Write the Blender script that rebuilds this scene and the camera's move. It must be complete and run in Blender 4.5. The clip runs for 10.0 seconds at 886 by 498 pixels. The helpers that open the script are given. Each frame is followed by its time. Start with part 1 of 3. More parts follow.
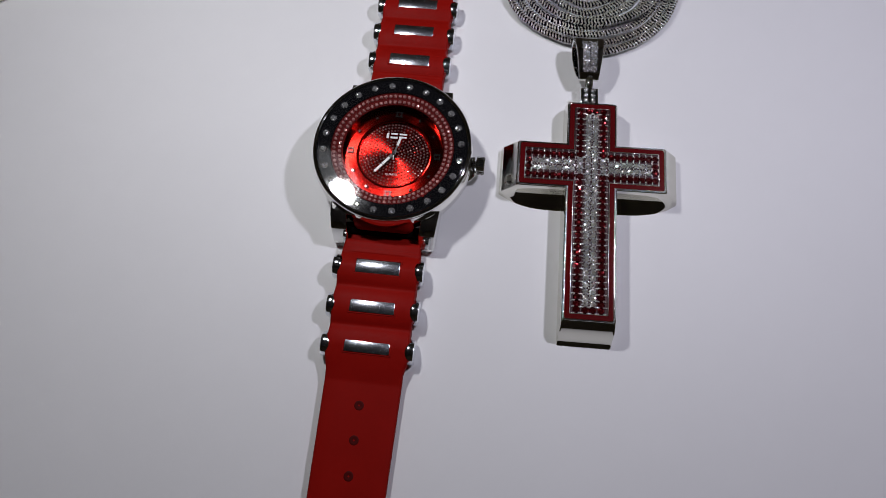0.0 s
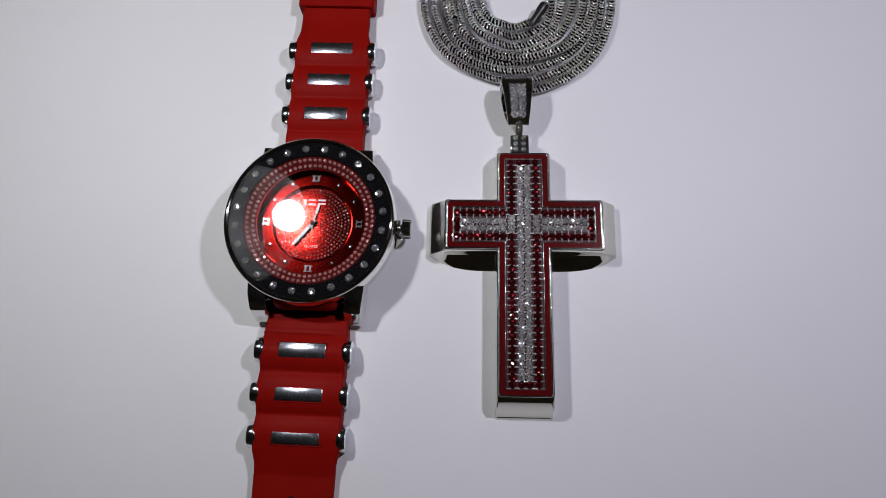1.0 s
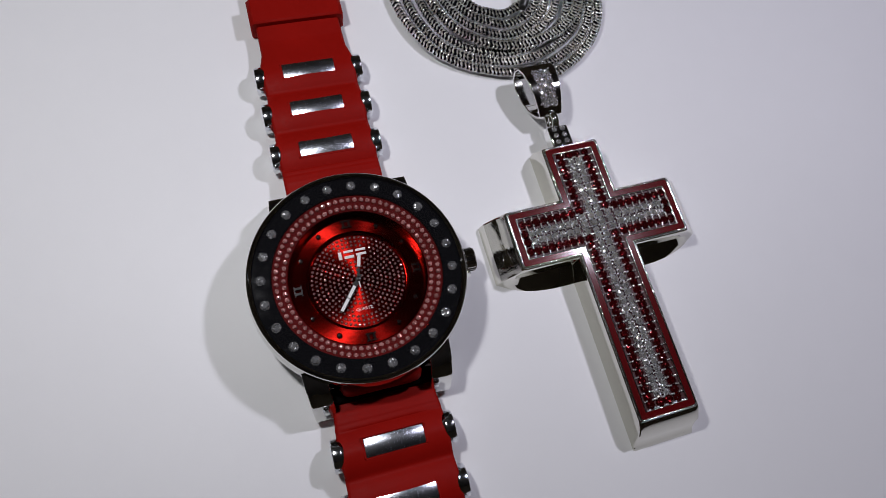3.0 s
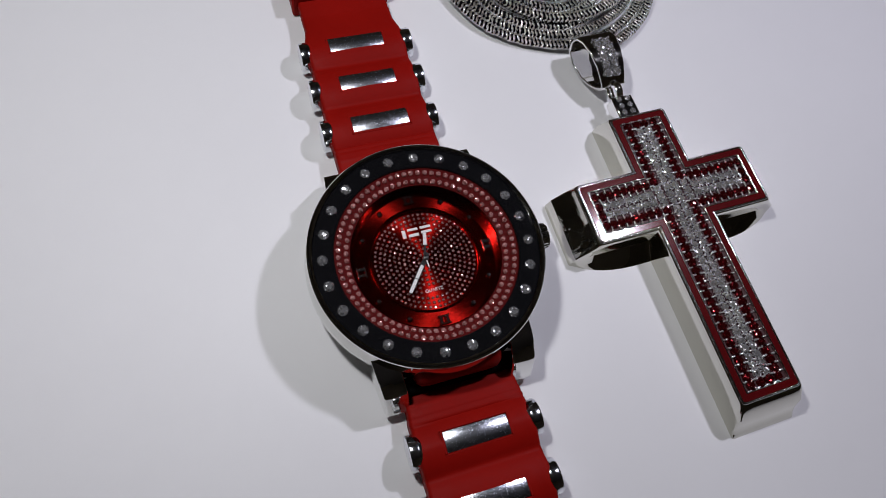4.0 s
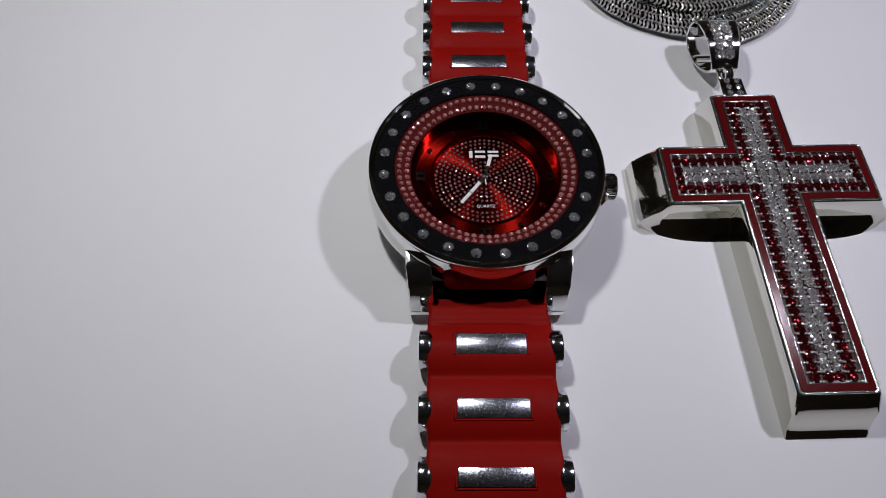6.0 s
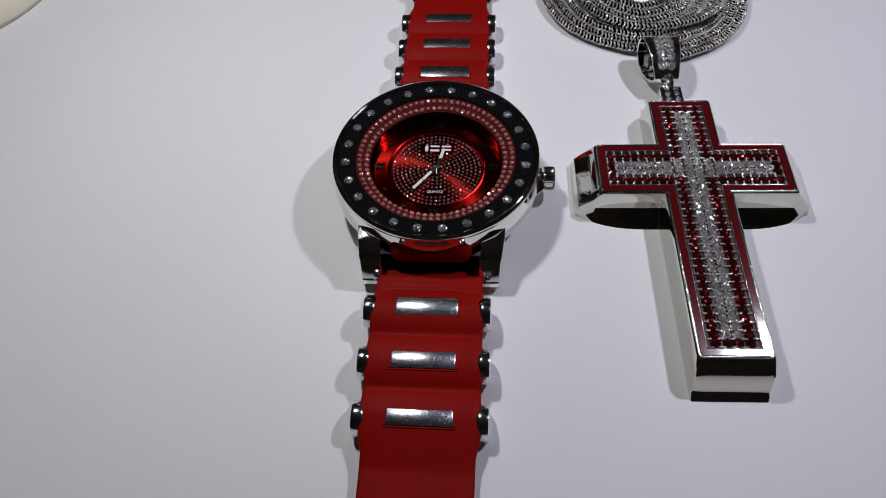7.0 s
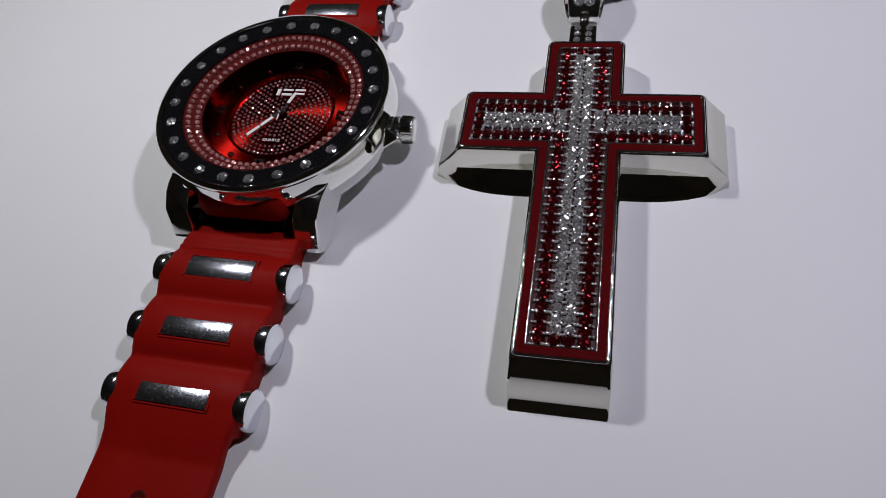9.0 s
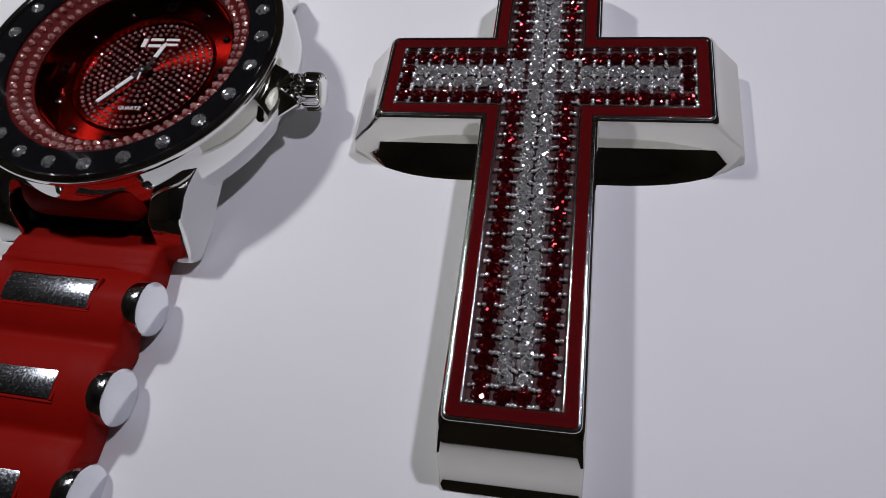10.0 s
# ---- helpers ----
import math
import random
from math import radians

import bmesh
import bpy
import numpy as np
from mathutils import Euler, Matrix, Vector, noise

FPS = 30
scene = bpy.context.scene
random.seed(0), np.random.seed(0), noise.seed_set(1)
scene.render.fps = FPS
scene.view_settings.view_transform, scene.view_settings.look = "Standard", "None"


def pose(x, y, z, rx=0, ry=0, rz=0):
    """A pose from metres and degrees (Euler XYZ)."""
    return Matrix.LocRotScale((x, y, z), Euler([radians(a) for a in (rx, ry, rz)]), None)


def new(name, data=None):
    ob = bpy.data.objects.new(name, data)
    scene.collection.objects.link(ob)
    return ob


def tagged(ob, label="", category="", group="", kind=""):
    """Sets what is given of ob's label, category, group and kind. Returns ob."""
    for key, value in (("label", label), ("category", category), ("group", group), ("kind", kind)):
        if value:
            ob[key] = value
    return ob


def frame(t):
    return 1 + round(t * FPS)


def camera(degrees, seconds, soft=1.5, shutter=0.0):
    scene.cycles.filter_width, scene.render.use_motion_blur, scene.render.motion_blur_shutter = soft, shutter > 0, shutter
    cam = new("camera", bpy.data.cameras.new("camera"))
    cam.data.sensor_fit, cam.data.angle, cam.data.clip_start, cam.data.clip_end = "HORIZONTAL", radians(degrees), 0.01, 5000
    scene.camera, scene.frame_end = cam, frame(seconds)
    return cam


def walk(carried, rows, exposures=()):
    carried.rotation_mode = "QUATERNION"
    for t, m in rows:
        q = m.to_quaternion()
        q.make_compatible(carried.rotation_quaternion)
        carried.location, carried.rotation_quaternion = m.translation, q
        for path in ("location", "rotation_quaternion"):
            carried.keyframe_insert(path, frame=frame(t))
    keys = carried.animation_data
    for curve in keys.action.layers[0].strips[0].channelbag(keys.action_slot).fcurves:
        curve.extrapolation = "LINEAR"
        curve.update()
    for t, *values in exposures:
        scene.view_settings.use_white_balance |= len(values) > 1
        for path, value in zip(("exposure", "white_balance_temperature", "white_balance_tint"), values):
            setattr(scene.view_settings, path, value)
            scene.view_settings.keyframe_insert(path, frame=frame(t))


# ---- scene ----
cam = camera(67.56, 10.0, soft=0.75)
# seconds, place in centimetres, turn in degrees
ROWS = [
    (0, -2.189, -4.014, 18.325, 18.350, 2.164, 5.025),
    (0.5, -0.161, -2.181, 18.532, 16.065, 4.566, 5.312),
    (1, -0.726, -0.539, 18.046, 14.281, 2.226, 1.063),
    (1.5, -1.944, 0.401, 17.228, 13.618, -0.324, -3.570),
    (2, -3.322, 0.690, 16.445, 14.018, -2.779, -8.148),
    (2.2, -3.913, 0.861, 16.196, 14.500, -3.796, -10.035),
    (3.3, -6.875, 0.767, 14.150, 19.464, -8.224, -17.696),
    (3.5, -7.214, 0.843, 13.887, 19.636, -8.121, -18.169),
    (4, -7.780, 0.520, 12.905, 21.852, -7.899, -18.428),
    (4.5, -7.880, 0.152, 12.100, 22.757, -6.429, -15.461),
    (5, -7.702, -0.513, 11.634, 23.782, -4.509, -10.554),
    (5.2, -7.560, -0.928, 11.426, 24.775, -3.374, -7.512),
    (6.3, -5.732, -3.897, 11.969, 30.569, -0.130, -1.250),
    (6.5, -5.419, -4.385, 12.193, 31.623, 0.276, -0.803),
    (7, -4.171, -5.083, 12.465, 32.631, 2.295, 1.590),
    (7.5, -2.702, -5.364, 12.284, 33.186, 4.600, 4.428),
    (8, -1.231, -5.132, 11.983, 32.802, 6.025, 6.375),
    (8.5, 0.201, -4.579, 10.934, 33.094, 7.923, 8.921),
    (9, 1.032, -3.766, 9.765, 32.532, 8.649, 9.875),
    (9.5, 1.280, -2.834, 8.359, 31.299, 8.670, 9.148),
    (10, 1.196, -1.578, 7.361, 28.921, 8.056, 8.151),
]
walk(cam, [(t, pose(x * 0.01, y * 0.01, z * 0.01, rx, ry, rz)) for t, x, y, z, rx, ry, rz in ROWS])

CM = 0.01

# ---- world and lamps ----
world = bpy.data.worlds.new("world")
scene.world = world
world.use_nodes = True
world.node_tree.nodes["Background"].inputs[0].default_value = (0.9, 0.95, 1.0, 1)
world.node_tree.nodes["Background"].inputs[1].default_value = 0.007


def lamp(name, at, watts, radius, colour):
    data = bpy.data.lights.new(name, "POINT")
    data.energy, data.shadow_soft_size, data.color = watts, radius * CM, colour
    ob = new(name, data)
    ob.location = [v * CM for v in at]
    return ob


lamp("lamp_warm", (-10.25, 9.5, 17.4), 0.655, 0.8, (0.95, 0.945, 0.985))
lamp("lamp_cool", (10.6, 9.8, 22.4), 1.15, 0.8, (0.86, 0.84, 1.0))

# ---- materials ----
def shader(name, colour, rough=0.4, metal=0.0, bump=0.0, scale=300.0, vary=0.0, stain=0.0, **extra):
    m = bpy.data.materials.new(name)
    m.use_nodes = True
    nt = m.node_tree
    b = nt.nodes["Principled BSDF"]
    b.inputs["Base Color"].default_value = (*colour, 1)
    b.inputs["Roughness"].default_value = rough
    b.inputs["Metallic"].default_value = metal
    for key, value in extra.items():
        b.inputs[key.replace("_", " ")].default_value = value
    tex = nt.nodes.new("ShaderNodeTexCoord")
    fine = nt.nodes.new("ShaderNodeTexNoise")
    fine.inputs["Scale"].default_value, fine.inputs["Detail"].default_value = scale, 4
    nt.links.new(tex.outputs["Object"], fine.inputs["Vector"])
    if vary:
        broad = nt.nodes.new("ShaderNodeTexNoise")
        broad.inputs["Scale"].default_value, broad.inputs["Detail"].default_value = scale / 12, 3
        nt.links.new(tex.outputs["Object"], broad.inputs["Vector"])
        add = nt.nodes.new("ShaderNodeMath")
        add.operation = "MULTIPLY_ADD"
        nt.links.new(fine.outputs["Fac"], add.inputs[0])
        add.inputs[1].default_value = 0.35
        nt.links.new(broad.outputs["Fac"], add.inputs[2])
        ramp = nt.nodes.new("ShaderNodeMapRange")
        ramp.inputs["From Min"].default_value, ramp.inputs["From Max"].default_value = 0.4, 0.95
        ramp.inputs["To Min"].default_value, ramp.inputs["To Max"].default_value = 1 - vary, 1 + vary * 0.4
        nt.links.new(add.outputs[0], ramp.inputs["Value"])
        mul = nt.nodes.new("ShaderNodeVectorMath")
        mul.operation = "SCALE"
        mul.inputs[0].default_value = colour
        nt.links.new(ramp.outputs[0], mul.inputs["Scale"])
        nt.links.new(mul.outputs[0], b.inputs["Base Color"])
    if stain:
        r2 = nt.nodes.new("ShaderNodeMapRange")
        r2.inputs["From Min"].default_value, r2.inputs["From Max"].default_value = 0.35, 0.7
        r2.inputs["To Min"].default_value, r2.inputs["To Max"].default_value = max(rough - stain, 0.01), rough + stain
        nt.links.new(fine.outputs["Fac"], r2.inputs["Value"])
        nt.links.new(r2.outputs[0], b.inputs["Roughness"])
    if bump:
        bp = nt.nodes.new("ShaderNodeBump")
        bp.inputs["Strength"].default_value, bp.inputs["Distance"].default_value = bump, 0.0002
        nt.links.new(fine.outputs["Fac"], bp.inputs["Height"])
        nt.links.new(bp.outputs["Normal"], b.inputs["Normal"])
    return m


def stone_shader(name, colour, metal, spread, rough=0.16, facets=2300.0, tilt=1.3):
    """Foil-backed cut stone: small facets at many angles, and brightness that differs from stone to stone."""
    m = shader(name, colour, rough, metal, Coat_Weight=1.0, Coat_Roughness=0.02)
    nt = m.node_tree
    info = nt.nodes.new("ShaderNodeObjectInfo")
    geo = nt.nodes.new("ShaderNodeNewGeometry")
    add = nt.nodes.new("ShaderNodeMath")
    add.operation = "ADD"
    nt.links.new(info.outputs["Random"], add.inputs[0])
    nt.links.new(geo.outputs["Random Per Island"], add.inputs[1])
    span = nt.nodes.new("ShaderNodeMapRange")
    span.inputs["From Max"].default_value = 2.0
    span.inputs["To Min"].default_value, span.inputs["To Max"].default_value = 1 - spread, 1.0 + spread * 0.3
    nt.links.new(add.outputs[0], span.inputs["Value"])
    mul = nt.nodes.new("ShaderNodeVectorMath")
    mul.operation = "SCALE"
    mul.inputs[0].default_value = colour
    nt.links.new(span.outputs[0], mul.inputs["Scale"])
    nt.links.new(mul.outputs[0], nt.nodes["Principled BSDF"].inputs["Base Color"])
    cells = nt.nodes.new("ShaderNodeTexVoronoi")
    cells.inputs["Scale"].default_value = facets
    nt.links.new(geo.outputs["Position"], cells.inputs["Vector"])
    centred, bent, unit = (nt.nodes.new("ShaderNodeVectorMath") for _ in range(3))
    centred.operation, bent.operation, unit.operation = "SUBTRACT", "MULTIPLY_ADD", "NORMALIZE"
    centred.inputs[1].default_value = (0.5, 0.5, 0.5)
    bent.inputs[1].default_value = (tilt, tilt, tilt)
    nt.links.new(cells.outputs["Color"], centred.inputs[0])
    nt.links.new(centred.outputs[0], bent.inputs[0])
    nt.links.new(geo.outputs["Normal"], bent.inputs[2])
    nt.links.new(bent.outputs[0], unit.inputs[0])
    nt.links.new(unit.outputs[0], nt.nodes["Principled BSDF"].inputs["Normal"])
    nt.links.new(unit.outputs[0], nt.nodes["Principled BSDF"].inputs["Coat Normal"])
    return m


WHITE = shader("white_laminate", (0.8, 0.8, 0.8), 0.5, scale=150, vary=0.025, Specular_IOR_Level=0.3)
CREAM = shader("cream_edge", (0.62, 0.58, 0.46), 0.5, bump=0.1, scale=300, vary=0.1)
OLIVE = shader("olive_cloth", (0.10, 0.10, 0.06), 0.8, bump=0.5, scale=900, vary=0.3)
CHROME = shader("chrome", (0.80, 0.80, 0.78), 0.05, 1.0, scale=500, stain=0.03)
CROSS_CHROME = shader("warm_chrome", (0.66, 0.65, 0.59), 0.05, 1.0, scale=400, vary=0.06, stain=0.03)
CAP = shader("pin_cap_chrome", (0.80, 0.82, 0.86), 0.12, 1.0, bump=0.08, scale=3000, vary=0.08, stain=0.06)
PIN = shader("scratched_pin", (0.84, 0.88, 0.97), 0.22, 1.0, bump=0.04, scale=3500, vary=0.2, stain=0.08)
CHAIN = stone_shader("chain_steel", (0.90, 0.89, 0.85), 0.96, 0.35, 0.16, 1000.0, 0.55)
RUBBER = shader("red_rubber", (0.235, 0.0042, 0.0022), 0.55, bump=0.12, scale=900, vary=0.12, stain=0.05, Specular_IOR_Level=0.07)
ENAMEL = shader("red_enamel", (0.085, 0.004, 0.005), 0.12, bump=0.04, scale=900, vary=0.15, Specular_IOR_Level=0.4)
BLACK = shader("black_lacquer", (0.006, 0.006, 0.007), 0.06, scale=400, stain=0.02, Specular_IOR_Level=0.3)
BEZEL_STONE = stone_shader("bezel_crystal", (0.97, 0.98, 0.99), 0.88, 0.2, 0.11, 2300.0, 0.95)
# near-black that paints the shade in the gap below the watch case
GAP_SHADE = shader("gap_shade_black", (0.006, 0.0055, 0.0055), 0.9, bump=0.1, scale=600, vary=0.2, Specular_IOR_Level=0.04)
# darker rubber red, with the shade inside the strap holes painted in
HOLE_SHADE = shader("painted_hole_shade", (0.06, 0.0015, 0.001), 0.6, scale=900, vary=0.1, Specular_IOR_Level=0.1)
BED = shader("dark_red_bed", (0.035, 0.002, 0.002), 0.5, 0.2, bump=0.2, scale=1500, vary=0.2)
WIRE = shader("wavy_chrome_wire", (0.82, 0.81, 0.79), 0.09, 1.0, bump=0.5, scale=1300)
DARK = shader("dark_metal", (0.05, 0.05, 0.05), 0.3, 0.8, scale=500)
RING = shader("red_ring", (0.09, 0.004, 0.004), 0.7, 0.0, scale=500, vary=0.1, Specular_IOR_Level=0.1)
LUME = shader("white_paint", (0.82, 0.82, 0.8), 0.35, scale=500, vary=0.04)
MARKER = shader("dark_chrome", (0.32, 0.31, 0.32), 0.12, 1.0, scale=800, vary=0.1)
WALL_METAL = shader("dark_red_metal", (0.10, 0.004, 0.004), 0.14, 1.0, scale=800, vary=0.1)
RIM = shader("bright_prong", (0.98, 0.97, 0.96), 0.17, 0.84, scale=3000, vary=0.06)
DIAL = shader("red_sunburst", (0.38, 0.008, 0.005), 0.17, 1.0, bump=0.05, scale=1500, Anisotropic=0.95)
tangent = DIAL.node_tree.nodes.new("ShaderNodeTangent")
tangent.direction_type, tangent.axis = "RADIAL", "Z"
DIAL.node_tree.links.new(tangent.outputs[0], DIAL.node_tree.nodes["Principled BSDF"].inputs["Tangent"])
CLEAR = stone_shader("clear_crystal", (0.98, 0.98, 0.98), 0.86, 0.3, 0.13, 3400.0, 1.15)
RUBY = stone_shader("red_crystal", (0.15, 0.002, 0.005), 0.85, 0.6, 0.13, 2600.0, 0.8)
PINK = stone_shader("pink_crystal", (1.0, 0.52, 0.48), 0.55, 0.4, 0.15)
PAVE = stone_shader("grey_pink_crystal", (0.78, 0.46, 0.44), 0.7, 0.5, 0.15)
REFLECTOR = shader("grey_reflector", (0.05, 0.05, 0.05), 0.5, bump=0.05, scale=300, vary=0.1)
WALL = shader("beige_wall", (0.30, 0.25, 0.16), 0.8, bump=0.1, scale=60, vary=0.1)
CEIL = shader("ceiling_paint", (0.24, 0.22, 0.19), 0.8, bump=0.1, scale=60, vary=0.05)
FLOOR = shader("brown_floor", (0.14, 0.09, 0.05), 0.5, bump=0.1, scale=60, vary=0.2)

GLASS = bpy.data.materials.new("watch_crystal")
GLASS.use_nodes = True
gt = GLASS.node_tree
gt.nodes.remove(gt.nodes["Principled BSDF"])
clear_bsdf, gloss, facing, power, scaled, mixer = (gt.nodes.new("ShaderNode" + n) for n in ("BsdfTransparent", "BsdfGlossy", "LayerWeight", "Math", "Math", "MixShader"))
gloss.inputs["Roughness"].default_value = 0.03
facing.inputs["Blend"].default_value = 0.5
power.operation, scaled.operation = "POWER", "MULTIPLY_ADD"
power.inputs[1].default_value = 5.0
scaled.inputs[1].default_value, scaled.inputs[2].default_value = 0.9, 0.03
gt.links.new(facing.outputs["Facing"], power.inputs[0])
gt.links.new(power.outputs[0], scaled.inputs[0])
gt.links.new(scaled.outputs[0], mixer.inputs[0])
gt.links.new(clear_bsdf.outputs[0], mixer.inputs[1])
gt.links.new(gloss.outputs[0], mixer.inputs[2])
gt.links.new(mixer.outputs[0], gt.nodes["Material Output"].inputs[0])


# ---- building helpers (centimetres) ----
def mesh_of(bm, name, material, smooth=35):
    me = bpy.data.meshes.new(name)
    bmesh.ops.recalc_face_normals(bm, faces=bm.faces)
    for v in bm.verts:
        v.co *= CM
    bm.to_mesh(me)
    bm.free()
    me.materials.append(material)
    if smooth:
        me.shade_smooth()
        me.set_sharp_from_angle(angle=radians(smooth))
    return me


def thing(name, at, turn, label, category, group="", kind=""):
    ob = new(name)
    ob.empty_display_size = 0.01
    ob.matrix_world = pose(at[0] * CM, at[1] * CM, at[2] * CM, 0, 0, turn)
    return tagged(ob, label, category, group, kind)


def part(name, bm, material, parent, label="", smooth=35, kind="", bevel=0.0):
    me = bm if isinstance(bm, bpy.types.Mesh) else mesh_of(bm, name, material, smooth)
    ob = new(name, me)
    ob.parent = parent
    if bevel:
        mod = ob.modifiers.new("bevel", "BEVEL")
        mod.width, mod.segments, mod.limit_method, mod.angle_limit = bevel * CM, 2, "ANGLE", radians(28)
    return tagged(ob, label, kind=kind)


def piece(name, me, parent, at, turn=(0, 0, 0), size=1.0):
    ob = new(name, me)
    ob.parent = parent
    ob.matrix_local = pose(at[0] * CM, at[1] * CM, at[2] * CM, *turn) @ Matrix.Scale(size, 4)
    return ob


def loft(bm, loops, closed=False, caps=True):
    """Joins loops of equal length into a skin; closed joins the last loop with the first."""
    rows = [[bm.verts.new(p) for p in loop] for loop in loops]
    pairs = list(zip(rows, rows[1:])) + ([(rows[-1], rows[0])] if closed else [])
    for a, b in pairs:
        for i in range(len(a)):
            j = (i + 1) % len(a)
            bm.faces.new((a[i], a[j], b[j], b[i]))
    if caps and not closed:
        bm.faces.new(rows[0][::-1])
        bm.faces.new(rows[-1])
    return bm


def lathe(profile, n=96, closed=False, at=(0, 0, 0), axis="z"):
    bm = bmesh.new()
    loops = []
    for r, h in profile:
        ring = []
        for k in range(n):
            a = 2 * math.pi * k / n
            c, s = r * math.cos(a), r * math.sin(a)
            p = (c, s, h) if axis == "z" else (h, c, s) if axis == "x" else (s, h, c)
            ring.append(Vector(p) + Vector(at))
        loops.append(ring)
    return loft(bm, loops, closed)


def box(bm, x0, x1, y0, y1, z0, z1):
    return loft(bm, [[(x0, y0, z), (x1, y0, z), (x1, y1, z), (x0, y1, z)] for z in (z0, z1)])


def gem(r, depth, crown, n=8):
    """A round cut stone: table, crown facets and girdle, with its point below."""
    bm = bmesh.new()
    rings = [(0.08 * r, -depth), (r, 0), (r * 0.93, crown * 0.35), (r * 0.55, crown)]
    loops = []
    for k, (q, h) in enumerate(rings):
        turn = math.pi / n if k == 2 else 0
        loops.append([(q * math.cos(2 * math.pi * i / n + turn), q * math.sin(2 * math.pi * i / n + turn), h) for i in range(n)])
    return loft(bm, loops)


def bead(bm, at, r, n=6, squash=0.8):
    loops = [[(at[0] + q * r * math.cos(2 * math.pi * i / n), at[1] + q * r * math.sin(2 * math.pi * i / n), at[2] + h * r * squash) for i in range(n)] for q, h in ((1, 0), (0.8, 0.6), (0.3, 0.95))]
    return loft(bm, loops)


# ---- room, table, white board ----
def setting(name, bm, material, label, smooth=0):
    return tagged(new(name, mesh_of(bm, name, material, smooth)), label, kind="structure")


def slab(x0, x1, y0, y1, z0, z1):
    return box(bmesh.new(), x0, x1, y0, y1, z0, z1)


setting("floor", slab(-120, 120, -110, 120, -80, -75), FLOOR, "plain dark brown floor of the room")
setting("ceiling", slab(-120, 120, -110, 120, 150, 155), CEIL, "plain dim ceiling of the room")
setting("wall_north", slab(-120, 120, 120, 126, -75, 150), WALL, "plain beige wall in dim light")
setting("wall_south", slab(-120, 120, -116, -110, -75, 150), WALL, "plain beige wall in dim light")
setting("wall_east", slab(120, 126, -116, 126, -75, 150), WALL, "plain beige wall in dim light")
setting("wall_west", slab(-126, -120, -116, 126, -75, 150), WALL, "plain beige wall in dim light")

table = thing("table", (0, 0, -75), 0, "table covered with dark olive cloth under a white board", "table")
part("tabletop", slab(-60, 60, -45, 45, 71, 74.2), OLIVE, table, bevel=0.3)
for sx in (-55, 55):
    for sy in (-40, 40):
        part("leg", slab(sx - 2.5, sx + 2.5, sy - 2.5, sy + 2.5, 0, 71), FLOOR, table, bevel=0.3)


def rounded(x0, x1, y0, y1, r, z, n=16):
    pts = []
    for cx, cy, a0 in ((x1 - r, y1 - r, 0), (x0 + r, y1 - r, 90), (x0 + r, y0 + r, 180), (x1 - r, y0 + r, 270)):
        for k in range(n + 1):
            a = radians(a0 + 90 * k / n)
            pts.append((cx + r * math.cos(a), cy + r * math.sin(a), z))
    return pts


board = thing("white_board", (0, 0, -0.8), 0, "smooth white laminate board lying on the table", "board")
part("board_top", loft(bmesh.new(), [rounded(-42, 42, -32, 32, 3, z) for z in (0.1, 0.8)]), WHITE, board, smooth=20)
part("edge_band", loft(bmesh.new(), [rounded(-42.5 - d, 42.5 + d, -32.5 - d, 32.5 + d, 3.5 + d, z) for z, d in ((0, 0), (0.5, 0), (0.66, -0.12), (0.74, -0.47))]), CREAM, board, "cream edge of the board", 30)

desk_lamp = thing("desk_lamp", (-21.2, 13.3, 0), 0, "desk lamp with a cream round base on the board", "lamp")
part("base", lathe([(0.0, 0.0), (4.0, 0.0), (4.1, 0.15), (4.0, 0.4), (3.8, 0.6), (3.4, 0.62), (0.0, 0.75)], 64), CREAM, desk_lamp, "cream rim and foot")
part("base_top", lathe([(0.0, 0.7), (3.3, 0.62), (3.2, 0.72), (2.2, 1.1), (0.6, 1.3), (0.0, 1.3)], 64), OLIVE, desk_lamp, "dark olive cover")
bm = bmesh.new()
loops = []
for k in range(25):
    u = k / 24
    p = Vector((9.1 * u ** 2.2, -4.4 * u ** 2.2, 1.0 + 20.0 * math.sin(u * math.pi * 0.56) / math.sin(math.pi * 0.56) + 0.9 * (1 - u)))
    loops.append([p + Vector((0.45 * math.cos(t), 0.45 * math.sin(t), 0)) for t in (2 * math.pi * i / 12 for i in range(12))])
loft(bm, loops)
part("stem", bm, DARK, desk_lamp, "dark bent stem", 60)
part("shade", lathe([(3.25, 16.7), (2.95, 18.6), (1.8, 20.7), (0.5, 21.3), (0.4, 21.2), (1.75, 20.6), (2.89, 18.55), (3.19, 16.7)], 48, closed=True, at=(9.1, -4.4, 0)), DARK, desk_lamp, "dark bell-shaped lamp shade", 60)
part("reflector", lathe([(3.15, 16.72), (2.85, 18.5), (1.72, 20.5), (0.4, 21.1), (0.35, 21.05), (1.68, 20.42), (2.79, 18.45), (3.1, 16.72)], 48, closed=True, at=(9.1, -4.4, 0)), REFLECTOR, desk_lamp, "dark painted inside of the shade", 60)


# ---- watch ----
watch = thing("wrist_watch", (-5.05, 4.52, 0), -1.5, "chrome watch with red dial, black bezel and red rubber strap", "watch")

